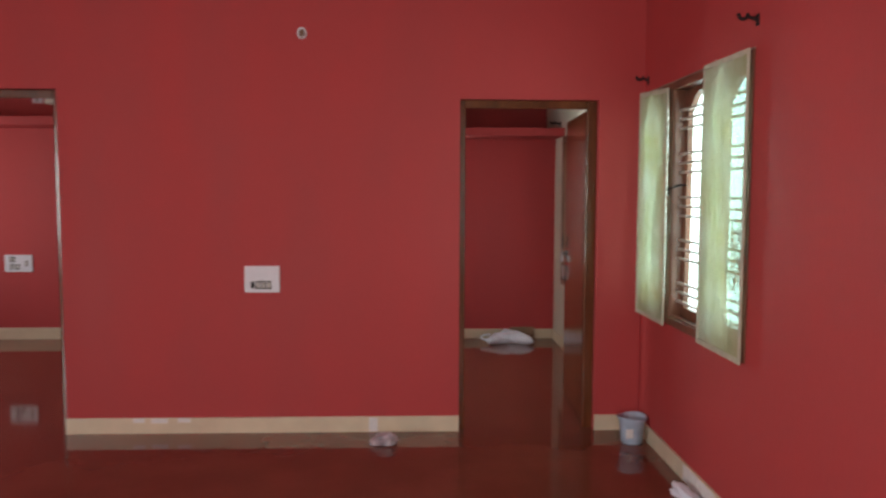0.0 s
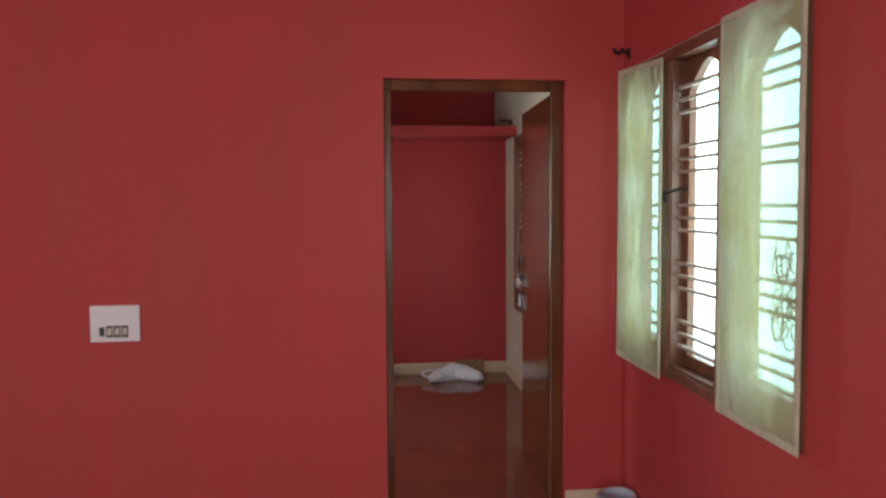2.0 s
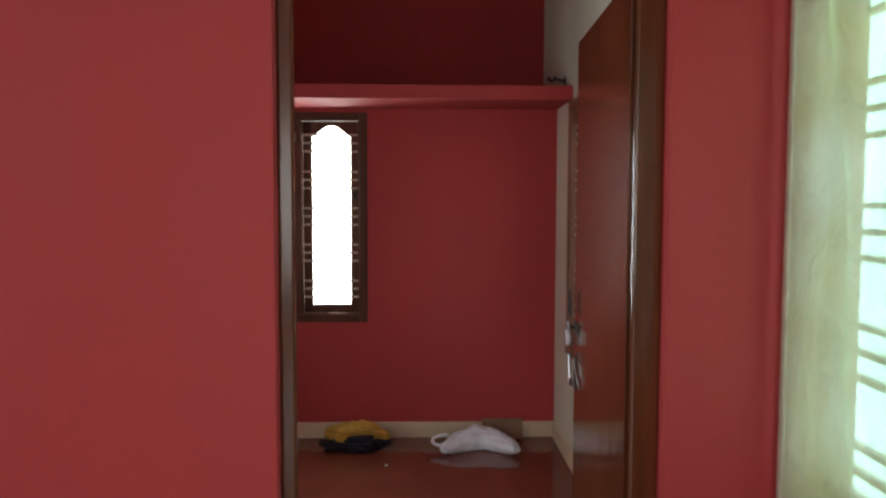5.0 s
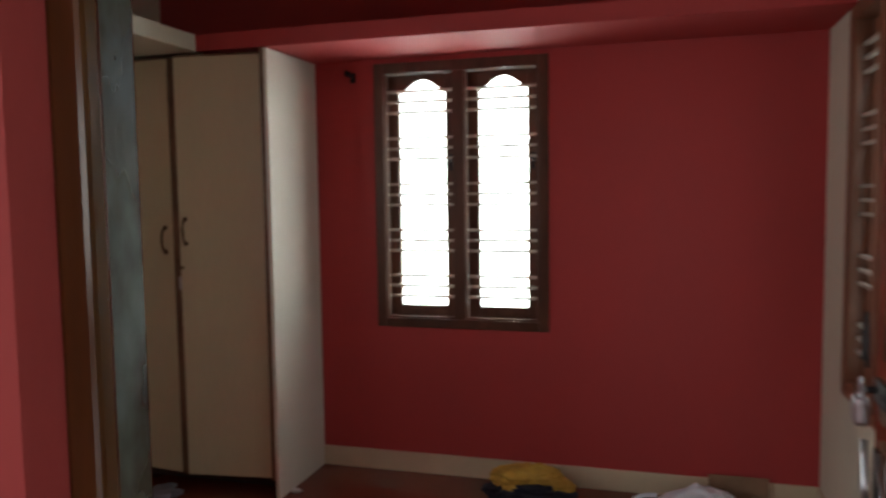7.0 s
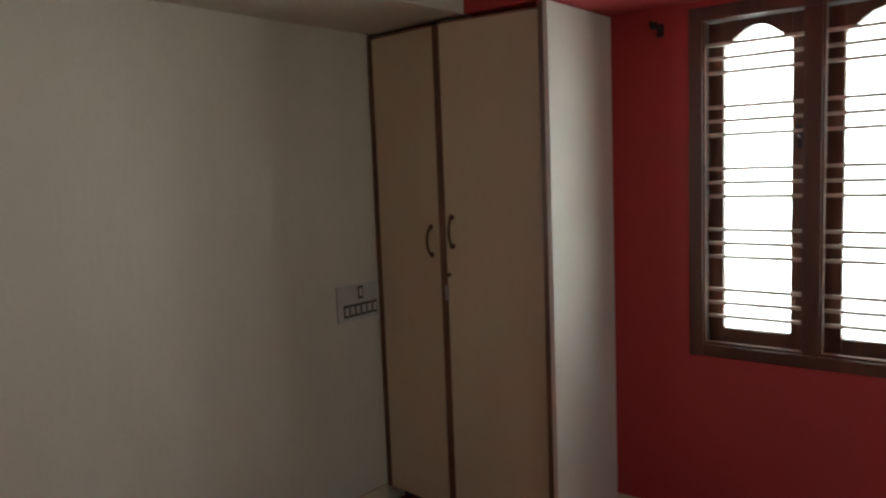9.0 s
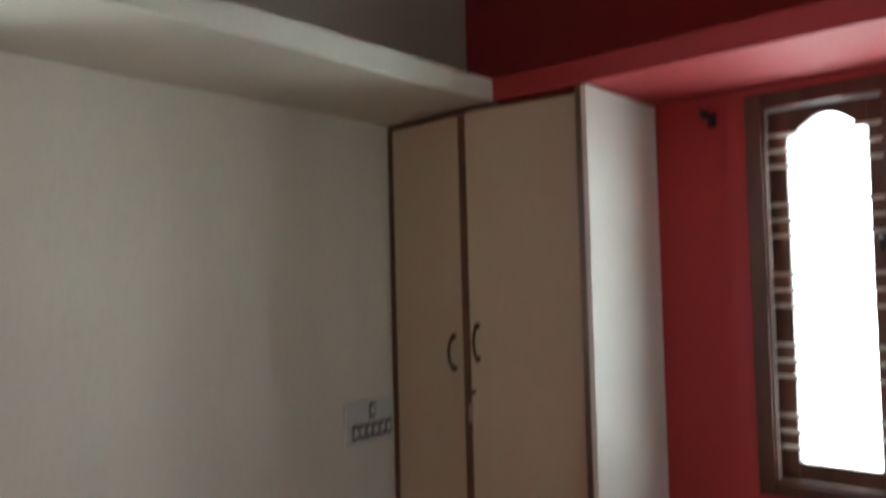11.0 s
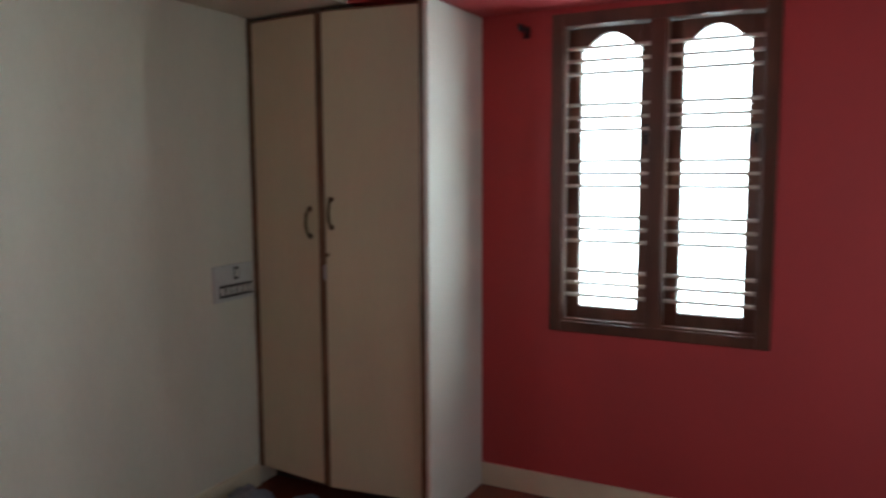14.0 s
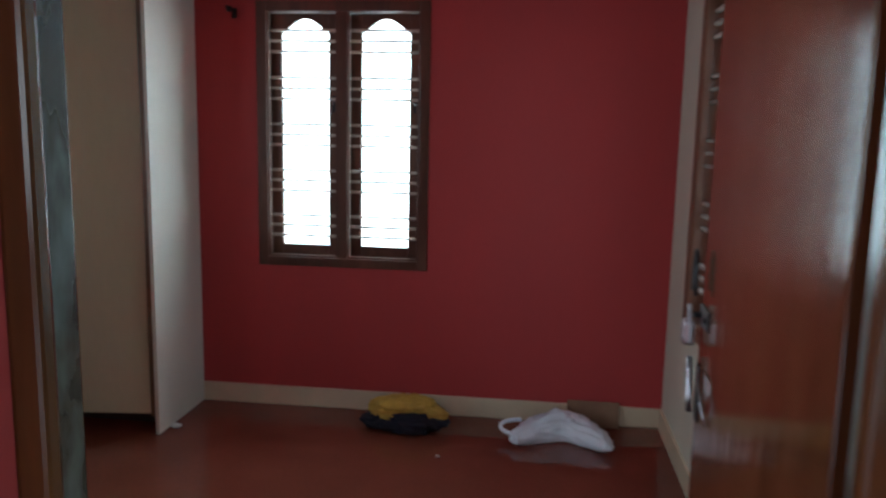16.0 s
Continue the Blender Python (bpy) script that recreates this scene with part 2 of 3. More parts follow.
structure("wall_bedroom_far", [((XU - 0.1, YF, 0), (BW0, YF2, LZ)), ((BW1, YF, 0), (XB, YF2, LZ)), ((BW0, YF, 0), (BW1, YF2, BZ0)),
                               ((BW0, YF, BZ1), (BW1, YF2, LZ))], RED, "red painted bedroom wall with an arched barred window", "wall")
structure("wall_bedroom_far_upper", [((XU - 0.1, YU, LT), (XB, YU + 0.1, TOP))], RED, "red painted wall set back over the lintel slab", "wall")
# opening at y 4.75-5.45 is invented to let the fill lamp in
structure("wall_bedroom_left", [((XL - 0.12, 5.45, 0), (XL, YF, LZ)), ((XL - 0.12, YW2, 0), (XL, 4.75, LZ)), ((XL - 0.12, 4.75, 0), (XL, 5.45, 0.9)), ((XL - 0.12, 4.75, 2.0), (XL, 5.45, LZ))], CREAM, "cream painted bedroom wall under a concrete shelf", "wall")
structure("wall_bedroom_left_upper", [((XU - 0.1, YW2, LT), (XU, YU, TOP))], CREAM, "cream painted wall set back over the shelf", "wall")
structure("lintel_slab", [((-1.23, 7.04, LZ), (XB, YU + 0.1, LT))], RED, "red painted concrete ledge along the window wall", "ledge", 0.004)
structure("loft_shelf", [((XU - 0.1, YW2, LZ), (-1.23, YU + 0.1, LT))], CREAM, "cream painted concrete loft shelf along the wall", "shelf", 0.004)
structure("wall_far_room", [((-5.2, 7.55, 0), (XU - 0.1, 7.7, TOP))], RED, "red painted wall of the further room", "wall")
structure("far_room_ledge", [((-5.2, 7.15, 2.10), (XU - 0.12, 7.55, 2.18))], RED, "red painted concrete ledge of the further room", "ledge", 0.004)
# out of view; both openings are made up for the fill lamps
structure("wall_left", [((-5.2, -3.0, 0), (-5.05, -2.6, TOP)), ((-5.2, -0.6, 0), (-5.05, 5.6, TOP)), ((-5.2, 6.8, 0), (-5.05, 7.55, TOP)),
                        ((-5.2, -2.6, 0), (-5.05, -0.6, 0.75)), ((-5.2, -2.6, 2.1), (-5.05, -0.6, TOP)), ((-5.2, 5.6, 0), (-5.05, 6.8, 0.8)), ((-5.2, 5.6, 2.1), (-5.05, 6.8, TOP))],
          RED, "red painted unseen outer wall with two openings added for fill light", "wall")
structure("wall_back", [((-5.2, -3.15, 0), (-1.7, -3.0, TOP)), ((0.5, -3.15, 0), (XR2, -3.0, TOP)), ((-1.7, -3.15, 2.3), (0.5, -3.0, TOP)),
                        ((-1.7, -3.15, 0), (0.5, -3.0, 0.55))], RED, "red painted wall with a wide window opening", "wall")

SH, ST = 0.098, 0.012
structure("baseboard_hall", [((O1 + 0.0, YW - ST, 0), (D0, YW, SH)), ((D1, YW - ST, 0), (XR - ST, YW, SH)), ((XR - ST, -3.0, 0), (XR, YW, SH)), ((-5.05, YW - ST, 0), (O0, YW, SH))],
          SKIRT, "cream tile skirting along the hall walls", "baseboard", 0.002)
structure("baseboard_bedroom", [((-0.872, YF - ST, 0), (XB - ST, YF, SH)), ((XB - ST, YW2 + 0.008, 0), (XB, YF, SH)), ((XL, YW2 + 0.008, 0), (XL + ST, 7.05, SH))],
          SKIRT, "cream tile skirting along the bedroom walls", "baseboard", 0.002)
structure("baseboard_far_room", [((-5.05, 7.55 - ST, 0), (XU - 0.12, 7.55, SH + 0.02))], SKIRT, "cream tile skirting of the further room", "baseboard", 0.002)


# ---- door frames and door ----
def door_frame(name, x0, x1, top, fl, fr, label):
    """Posts and head set back behind a plastered reveal, worn varnish with painted window sheen on the inner half."""
    h = holder(name, pose(x0, YW, 0))
    tagged(h, label, "door frame", kind="structure")
    w = x1 - x0
    f = 0.05
    ya, yb, yl, yc = 0.045, 0.068, 0.070, YW2 - YW + 0.006
    Shape().box((0, ya, 0), (fl, yl, top), 0.006).put("post", WOOD, h)
    Shape().box((w - fr, ya, 0), (w, yb, top), 0.006).put("post", WOOD, h)
    Shape().box((fl, ya, top - f), (w - fr, yb, top), 0.005).put("head", WOOD, h)
    s = Shape().box((0, yl, 0), (fl - 0.012, yc, top), 0.003).box((w - fr + 0.02, yb, 0), (w, yc, top), 0.003)
    s.box((fl, yb, top - f + 0.012), (w - fr + 0.02, yc, top), 0.003).put("rebate", JAMB, h)
    # strike plate of the bolt on the latch post
    Shape().box((fl - 0.0005, ya + 0.004, 1.60), (fl + 0.0015, yl - 0.006, 1.622), 0.0005).put("strike_plate", BRONZE, h)
    return h


door_frame("door_frame_1", D0, D1, DT, 0.036, 0.063, "varnished brown wooden door frame in the red wall")
door_frame("door_frame_2", O0, O1, OT, 0.04, 0.04, "varnished brown wooden frame of the further opening")


def door():
    """Leaf that stands open into the bedroom; local x runs from the hinges to the free edge."""
    a = math.degrees(math.atan2(0.75, 0.036))
    h = holder("door", pose(1.090, YW2 + 0.031, 0.012, 0, 0, a))
    tagged(h, "glossy dark brown wooden door standing open", "door")
    w, t, z = 0.782, 0.034, 1.985
    Shape().box((0, -t, 0), (w, 0, z), 0.003).put("leaf", LEAF, h)
    s = Shape()
    for zz in (0.25, 1.0, 1.72):
        s.rod((-0.006, -0.03, zz), (-0.006, -0.03, zz + 0.1), 0.006)
    s.put("hinge", IRON, h)
    # hasp with a padlock, a wire loop and a hanging bolt under it
    Shape().box((w - 0.095, 0.0, 1.01), (w - 0.004, 0.004, 1.05), 0.0015).rod((w - 0.02, 0.003, 1.03), (w - 0.02, 0.018, 1.03), 0.006).rod((w - 0.075, 0.003, 1.03), (w - 0.075, 0.008, 1.03), 0.006).put("hasp", IRON, h)
    pts = [(w + 0.006 + 0.018 * math.cos(q), 0.016, 1.085 + 0.07 * math.sin(q)) for q in [math.pi * k / 14 * 1.15 - 0.2 for k in range(15)]]
    Shape().tube(pts, 0.0035).put("wire_loop", IRON, h, True)
    p = Shape().box((w - 0.012, 0.010, 0.962), (w + 0.036, 0.033, 1.012), 0.008)
    p.tube([(w - 0.002 + 0.013 * (1 - math.cos(q)), 0.021, 1.008 + 0.034 * math.sin(q)) for q in [math.pi * k / 10 for k in range(11)]], 0.004)
    p.put("padlock", CHROME, h, False)
    Shape().box((w - 0.045, 0.0, 0.815), (w - 0.012, 0.004, 0.93), 0.0015).put("bolt_plate", IRON, h)
    s = Shape().tube([(w + 0.012, 0.014, 0.935), (w + 0.002, 0.016, 0.910), (w - 0.018, 0.016, 0.865), (w - 0.022, 0.014, 0.83)], 0.0065)
    s.tube([(w + 0.010 + 0.013 * math.cos(q), 0.014, 0.852 + 0.014 * math.sin(q)) for q in [2 * math.pi * k / 14 for k in range(15)]], 0.003)
    s.put("hanging_bolt", CHROME, h, True)
    Shape().tube([(w - 0.05, 0.003, 0.93), (w - 0.09, 0.012, 0.915), (w - 0.125, 0.010, 0.875), (w - 0.14, 0.003, 0.845)], 0.0025).put("bolt_chain", CHROME, h, True)


door()


# ---- windows ----
def arched_rail(s, u0, u1, z0, rise, ztop, v0, v1, n=20):
    """The head of a sash whose lower edge swings up in an ogee arch."""
    cols = []
    for i in range(n + 1):
        k = i / n
        z = z0 + rise * (0.5 - 0.5 * math.cos(2 * math.pi * k)) ** 0.62
        u = u0 + (u1 - u0) * k
        cols.append([s.bm.verts.new(c) for c in ((u, v0, z), (u, v0, ztop), (u, v1, ztop), (u, v1, z))])
    for a, b in zip(cols, cols[1:]):
        for k in range(4):
            s.bm.faces.new((a[k], a[(k + 1) % 4], b[(k + 1) % 4], b[k]))
    s.bm.faces.new(cols[0])
    s.bm.faces.new(cols[-1][::-1])


def window(name, m, width, z0, z1, lites, label, groups, stile=0.062, rise=0.06, ml=0.052, wood=WOOD_H):
    """Local x along the wall, y into the wall, z up; frame, bars, arched sashes and panes."""
    h = holder(name, m)
    tagged(h, label, "window", kind="structure")
    f, d0, d1 = 0.05, -0.008, 0.093
    s = Shape().box((0, d0, z0), (f, d1, z1), 0.004).box((width - f, d0, z0), (width, d1, z1), 0.004)
    s.box((f, d0, z0), (width - f, d1, z0 + 0.045), 0.004).box((f, d0, z1 - f), (width - f, d1, z1), 0.004)
    lw = (width - 2 * f - ml * (lites - 1)) / lites
    for i in range(1, lites):
        u = f + i * lw + (i - 1) * ml
        s.box((u, d0, z0 + 0.045), (u + ml, d1, z1 - f), 0.004)
    s.put("frame", wood, h)
    # thin moulding round each light
    s = Shape()
    bar = None
    for i in range(lites):
        u = f + i * (lw + ml)
        s.box((u, 0.0, z0 + 0.045), (u + 0.008, 0.03, z1 - f), 0.002).box((u + lw - 0.008, 0.0, z0 + 0.045), (u + lw, 0.03, z1 - f), 0.002)
        s.box((u + 0.008, 0.002, z0 + 0.045), (u + lw - 0.008, 0.03, z0 + 0.055), 0.002)
    s.put("moulding", wood, h)
    for i in range(lites):
        u = f + i * (lw + ml)
        sash = Shape()
        a, b, y0, y1 = u + 0.002, u + lw - 0.002, 0.056, 0.088
        zb, zt = z0 + 0.047, z1 - f - 0.002
        sash.box((a, y0, zb), (a + stile, y1, zt), 0.003).box((b - stile, y0, zb), (b, y1, zt), 0.003).box((a + stile, y0, zb), (b - stile, y1, zb + 0.055), 0.003)
        arched_rail(sash, a + stile, b - stile, zt - 0.024 - rise, rise, zt, y0, y1)
        sash.put("sash", wood, h)
        pane = Shape().box((a + stile - 0.004, 0.070, zb + 0.05), (b - stile + 0.004, 0.073, zt - 0.02)).put("pane", GLASS, h)
        pane.visible_shadow = False
        if bar is None:
            bar = Shape().box((0, -0.010, -0.006), (lw, 0.010, 0.006), 0.002).mesh("bar", STEEL)
        for zc in groups:
            ob = new("bar", bar)
            ob.parent = h
            ob.location = (u, 0.036, zc)
        # casement catch and stay
        zc = (z0 + z1) / 2 + 0.16
        Shape().box((b - 0.035, y0 - 0.008, zc - 0.04), (b - 0.02, y0, zc + 0.04), 0.002).tube([(b - 0.028, y0 - 0.012, zc), (b - 0.024, y0 - 0.03, zc + 0.012), (b - 0.01, y0 - 0.045, zc - 0.004)], 0.005).put("catch", IRON, h)
    return h


def bar_groups(lo, hi, n=5):
    step = (hi - lo - 0.1) / (n - 1)
    return [lo + step * i + k * 0.05 for i in range(n) for k in range(3)]


hall_window = window("window_1", pose(XR, HW1, 0, 0, 0, -90), HW1 - HW0, HZ0, HZ1, 3, "brown wooden window with steel bars and arched panes in the red hall wall", bar_groups(0.90, 1.93), 0.042, 0.10, 0.085, WOOD_LIT)
Shape().box((0.49, -0.012, 1.475), (0.515, -0.008, 1.525), 0.001).tube([(0.502, -0.012, 1.50), (0.512, -0.03, 1.502), (0.54, -0.012, 1.515), (0.57, 0.03, 1.53), (0.585, 0.06, 1.53)], 0.006).put("stay", IRON, hall_window)
window("window_2", pose(BW0, YF, 0), BW1 - BW0, BZ0, BZ1, 2, "brown wooden window with steel bars and two arched panes", bar_groups(0.872, 1.862), 0.055, 0.068)
window("window_3", pose(XB, SW1, 0, 0, 0, -90), SW1 - SW0, SZ0, SZ1, 3, "brown wooden window with steel bars beside the open door", bar_groups(0.78, 1.88), 0.055, 0.07, 0.052, WOOD_LIT)


# ---- curtains and wall hardware of the hall ----
def curtain(y0, y1, z0, z1, x, seed, droop, label):
    """A sheer cloth pinned flat over the window, slightly creased."""
    bm = bmesh.new()
    nu, nz = 40, 90
    grid = []
    for j in range(nz + 1):
        row = []
        for i in range(nu + 1):
            u, v = i / nu, j / nz
            y, z = y0 + (y1 - y0) * u, z0 + (z1 - z0) * v
            fold = noise.noise((u * 3.2 + v * 1.3 + seed, v * 2.4 - u, seed)) * 0.024 + noise.noise((u * 9 + seed, v * 6, 3)) * 0.010
            fold += 0.004 * math.sin(9 * (u + 0.5 * v) + seed) - 0.026 * math.exp(-((u - 0.30 - 0.55 * v + 0.25 * v * v) / 0.03) ** 2) - 0.014 * math.exp(-((u - 0.75 + 0.2 * v) / 0.03) ** 2)
            edge = min(1, 5 * min(u, 1 - u), 6 * min(v, 1 - v))
            sag = 0.002 * math.sin(math.pi * u * 3 + seed) * (1 - v)
            row.append(bm.verts.new((x + fold * (0.15 + 0.85 * edge), y + 0.006 * noise.noise((v * 6, seed, u)), z + sag)))
        grid.append(row)
    for a, b in zip(grid, grid[1:]):
        for i in range(nu):
            bm.faces.new((a[i], a[i + 1], b[i + 1], b[i]))
    me = bpy.data.meshes.new("curtain")
    bm.to_mesh(me)
    bm.free()
    me.materials.append(CURTAIN)
    for p in me.polygons:
        p.use_smooth = True
    h = holder("curtain", pose(0, 0, 0))
    cloth = new("cloth", me)
    cloth.parent = h
    hem = Shape().box((x - 0.004, y0, z1 - 0.022), (x + 0.003, y1, z1 + 0.002), 0.002).box((x - 0.005, y0, z0), (x + 0.003, y0 + 0.016, z1 - 0.022), 0.002)
    hem.box((x - 0.005, y1 - 0.016, z0), (x + 0.003, y1, z1 - 0.022), 0.002).box((x - 0.005, y0 + 0.016, z0), (x + 0.003, y1 - 0.016, z0 + 0.025), 0.002)
    hem.put("hem", HEM, h)
    for part in h.children:
        for v in part.data.vertices:
            v.co.z -= droop * (y1 - v.co.y) / (y1 - y0) * (v.co.z - z0) / (z1 - z0)
    tagged(h, label, "curtain", "curtains over the hall window")


curtain(3.966, 4.478, 0.757, 2.085, 1.380, 1.0, 0.035, "sheer cream curtain hanging over part of a window")
curtain(2.975, 3.465, 0.765, 2.085, 1.380, 5.0, 0.006, "sheer cream curtain with creases hanging over a window")

s = Shape().rod((1.398, 2.96, 2.08), (1.398, 4.50, 2.08), 0.002, seg=6)
s.tube([(1.392, 3.47 + 0.014 * math.cos(q), 2.04 + 0.05 * math.sin(q)) for q in [2 * math.pi * k / 16 for k in range(17)]], 0.0025)
tagged(s.put("curtain_wire", STEEL), "thin steel curtain wire with a loose loop", "wire")

pts = []
rng = random.Random(4)
for k in range(110):
    q = k * 1.15
    r = 0.026 + 0.016 * math.sin(k * 0.83)
    pts.append((1.405 + 0.003 * math.sin(k * 1.3), 3.10 + r * math.cos(q) + 0.045 * math.sin(k * 0.17) + rng.uniform(-0.008, 0.008), 1.21 + 1.4 * r * math.sin(q) + 0.115 * math.sin(k * 0.057 + 0.4)))
fine = []
for a, b, c, d in zip(pts, pts[1:], pts[2:], pts[3:]):
    for j in range(4):
        t = j / 4
        fine.append([0.5 * ((2 * b[i]) + (c[i] - a[i]) * t + (2 * a[i] - 5 * b[i] + 4 * c[i] - d[i]) * t * t + (3 * b[i] - a[i] - 3 * c[i] + d[i]) * t ** 3) for i in range(3)])
tagged(Shape().tube(fine, 0.0018, 5).put("cord_tangle", THREAD, None, True), "tangled pink cord hooked on the window bars", "cord")


def bracket(m, label, length=0.045):
    """Curtain rod bracket; local y points out of the wall."""
    h = holder("curtain_bracket", m)
    Shape().box((-0.014, 0, -0.024), (0.014, 0.005, 0.024), 0.002).rod((0, 0.004, 0.015), (0, 0.008, 0.015), 0.006).rod((0, 0.004, -0.018), (0, 0.008, -0.018), 0.006).put("wall_plate", IRON, h)
    s = Shape().rod((0, 0.003, 0), (0, length, 0.012), 0.008, 0.006)
    s.tube([(0.0, length + 0.018 - 0.02 * math.cos(q), 0.024 - 0.022 * math.sin(q)) for q in [math.pi * k / 10 for k in range(11)]], 0.008)
    s.put("arm", IRON, h)
    tagged(h, label, "bracket", "curtain rod brackets")


bracket(pose(XR, 2.985, 2.195, 0, 0, 90), "dark iron curtain rod bracket on the red wall", 0.045)
bracket(pose(XR, 2.13, 2.10, 0, 0, 90), "dark iron curtain rod bracket on the red wall", 0.045)
bracket(pose(XR, 4.44, 2.16, 0, 0, 90), "dark iron curtain rod bracket in the corner", 0.035)
bracket(pose(-0.675, YF, 1.935, 0, 0, 180), "dark iron curtain rod bracket beside the window", 0.05)
bracket(pose(XB, 7.27, 2.15, 0, 0, 90), "dark iron curtain rod bracket on the cream wall", 0.06)

h = holder("conduit_box", pose(-0.66, YW, 2.43))
Shape().tube([(0.024 * math.cos(q), -0.003, 0.030 * math.sin(q)) for q in [2 * math.pi * k / 20 for k in range(21)]], 0.006).put("rim", PLATE, h, True)
Shape().rod((0, -0.002, 0), (0, 0.002, 0), 0.022, seg=20).put("opening", EDGE, h)
Shape().tube([(0.0, -0.003, -0.01), (0.005, -0.02, -0.02), (-0.004, -0.025, -0.036)], 0.003).put("wire_end", ROCKER, h)
tagged(h, "open round conduit box with a loose wire in the red wall", "conduit box")


def switchboard(m, w, hh, rockers, socket, label, plate=PLATE, group="switchboards"):
    """Plate with rows of rockers; local x along the wall, y out of the wall towards minus."""
    h = holder("switchboard", m)
    Shape().box((-w / 2, -0.012, -hh / 2), (w / 2, 0, hh / 2), 0.003).put("plate", plate, h)
    key = Shape().box((-0.0085, -0.0165, -0.016), (0.0085, -0.013, 0.016), 0.0015).mesh("rocker", ROCKER)
    rim = Shape().box((-0.014, -0.0135, -0.026), (0.014, -0.012, -0.0165)).box((-0.014, -0.0135, 0.0165), (0.014, -0.012, 0.026))
    rim.box((-0.014, -0.0135, -0.0165), (-0.0092, -0.012, 0.0165)).box((0.0092, -0.0135, -0.0165), (0.014, -0.012, 0.0165))
    rim = rim.mesh("switch_rim", BLACK)
    for x, z in rockers:
        for part in (("rocker", key), ("switch_rim", rim)):
            ob = new(*part)
            ob.parent = h
            ob.location = (x, 0, z)
    if socket:
        Shape().box((socket[0] - 0.011, -0.016, socket[1] - 0.02), (socket[0] + 0.011, -0.012, socket[1] + 0.02), 0.002).put("socket", BLACK, h)
    tagged(h, label, "switchboard", group)
    return h


switchboard(pose(-0.915, YW, 0.955), 0.212, 0.162, [(-0.024, -0.035), (0.009, -0.035), (0.042, -0.035)], (-0.056, -0.035), "white plastic switchboard with three switches on the red wall")
switchboard(pose(XL, 6.928, 0.925, 0, 0, 90), 0.232, 0.15, [(-0.072 + 0.033 * k, -0.032) for k in range(6)] + [(0.013, 0.038)], None, "grey white switchboard with a row of switches beside the cupboard", OLD_PLATE)
switchboard(pose(-3.92, 7.55, 0.765), 0.27, 0.17, [(-0.07 + 0.035 * k, -0.035) for k in range(3)] + [(-0.075, 0.04), (-0.045, 0.04), (0.08, 0.0)], None, "white switchboard on the wall of the further room")
switchboard(pose(-3.68, 7.55, 2.385), 0.10, 0.085, [(0.0, 0.0)], None, "small white fan switch plate high on the wall")


# ---- cupboard ----
XP = -0.873                 # outer face of the cupboard's side panel


def cupboard():
    h = holder("cupboard", pose(XL, 7.05, 0))
    tagged(h, "tall cream laminate cupboard with two doors and brown edges", "cupboard")
    w, d, top = XP - XL, 0.46, 2.012
    Shape().box((w - 0.018, -0.018, 0.0), (w, d, top), 0.001).put("side_panel", PANEL, h)
    # carcass and plinth coloured near-black so the gaps read as shaded
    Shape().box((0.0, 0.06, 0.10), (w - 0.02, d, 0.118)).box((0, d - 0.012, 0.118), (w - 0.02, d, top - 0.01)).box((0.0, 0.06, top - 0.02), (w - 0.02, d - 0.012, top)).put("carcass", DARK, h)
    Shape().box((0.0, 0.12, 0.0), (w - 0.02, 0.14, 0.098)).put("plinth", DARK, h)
    Shape().box((0.0, 0.012, 0.085), (0.014, 0.05, top), 0.002).box((w - 0.04, -0.016, 0.085), (w - 0.019, 0.012, top), 0.002).put("edge_strip", EDGE, h)

    def leaf(x0, y0, width, turn, hinge_left, hx, z):
        p = holder("cupboard_door", pose(x0, y0, 0, 0, 0, turn))
        p.parent = h
        a, b = (0, width) if hinge_left else (-width, 0)
        Shape().box((a + 0.009, -0.018, 0.085), (b - 0.009, 0, top - 0.018), 0.001).put("panel", LAMINATE, p)
        s = Shape().box((a, -0.019, 0.083), (a + 0.009, 0.001, top - 0.016)).box((b - 0.009, -0.019, 0.083), (b, 0.001, top - 0.016))
        s.box((a + 0.009, -0.019, top - 0.018), (b - 0.009, 0.001, top - 0.010))
        s.put("edging", EDGE, p)
        s = Shape().tube([(hx, -0.018 - 0.028 * math.sin(q), z - 0.055 * math.cos(q)) for q in [math.pi * k / 14 for k in range(15)]], 0.0055)
        s.rod((hx, -0.018, z - 0.055), (hx, -0.024, z - 0.055), 0.011).rod((hx, -0.018, z + 0.055), (hx, -0.024, z + 0.055), 0.011)
        s.put("handle", BRONZE, p, True)
        return p

    leaf(0.016, 0.036, 0.374, -6.5, True, 0.320, 1.176)
    p = leaf(w - 0.042, 0.032, 0.430, 7.0, False, -0.392, 1.216)
    Shape().rod((-0.412, -0.018, 1.05), (-0.412, -0.023, 1.05), 0.008).put("lock", BRONZE, p)
    Shape().box((-0.428, -0.030, 0.95), (-0.418, -0.019, 1.01), 0.002).put("latch", CHROME, p)
    Shape().box((0.389, -0.034, 0.09), (0.410, -0.004, top - 0.02), 0.002).put("astragal", EDGE, h)


cupboard()


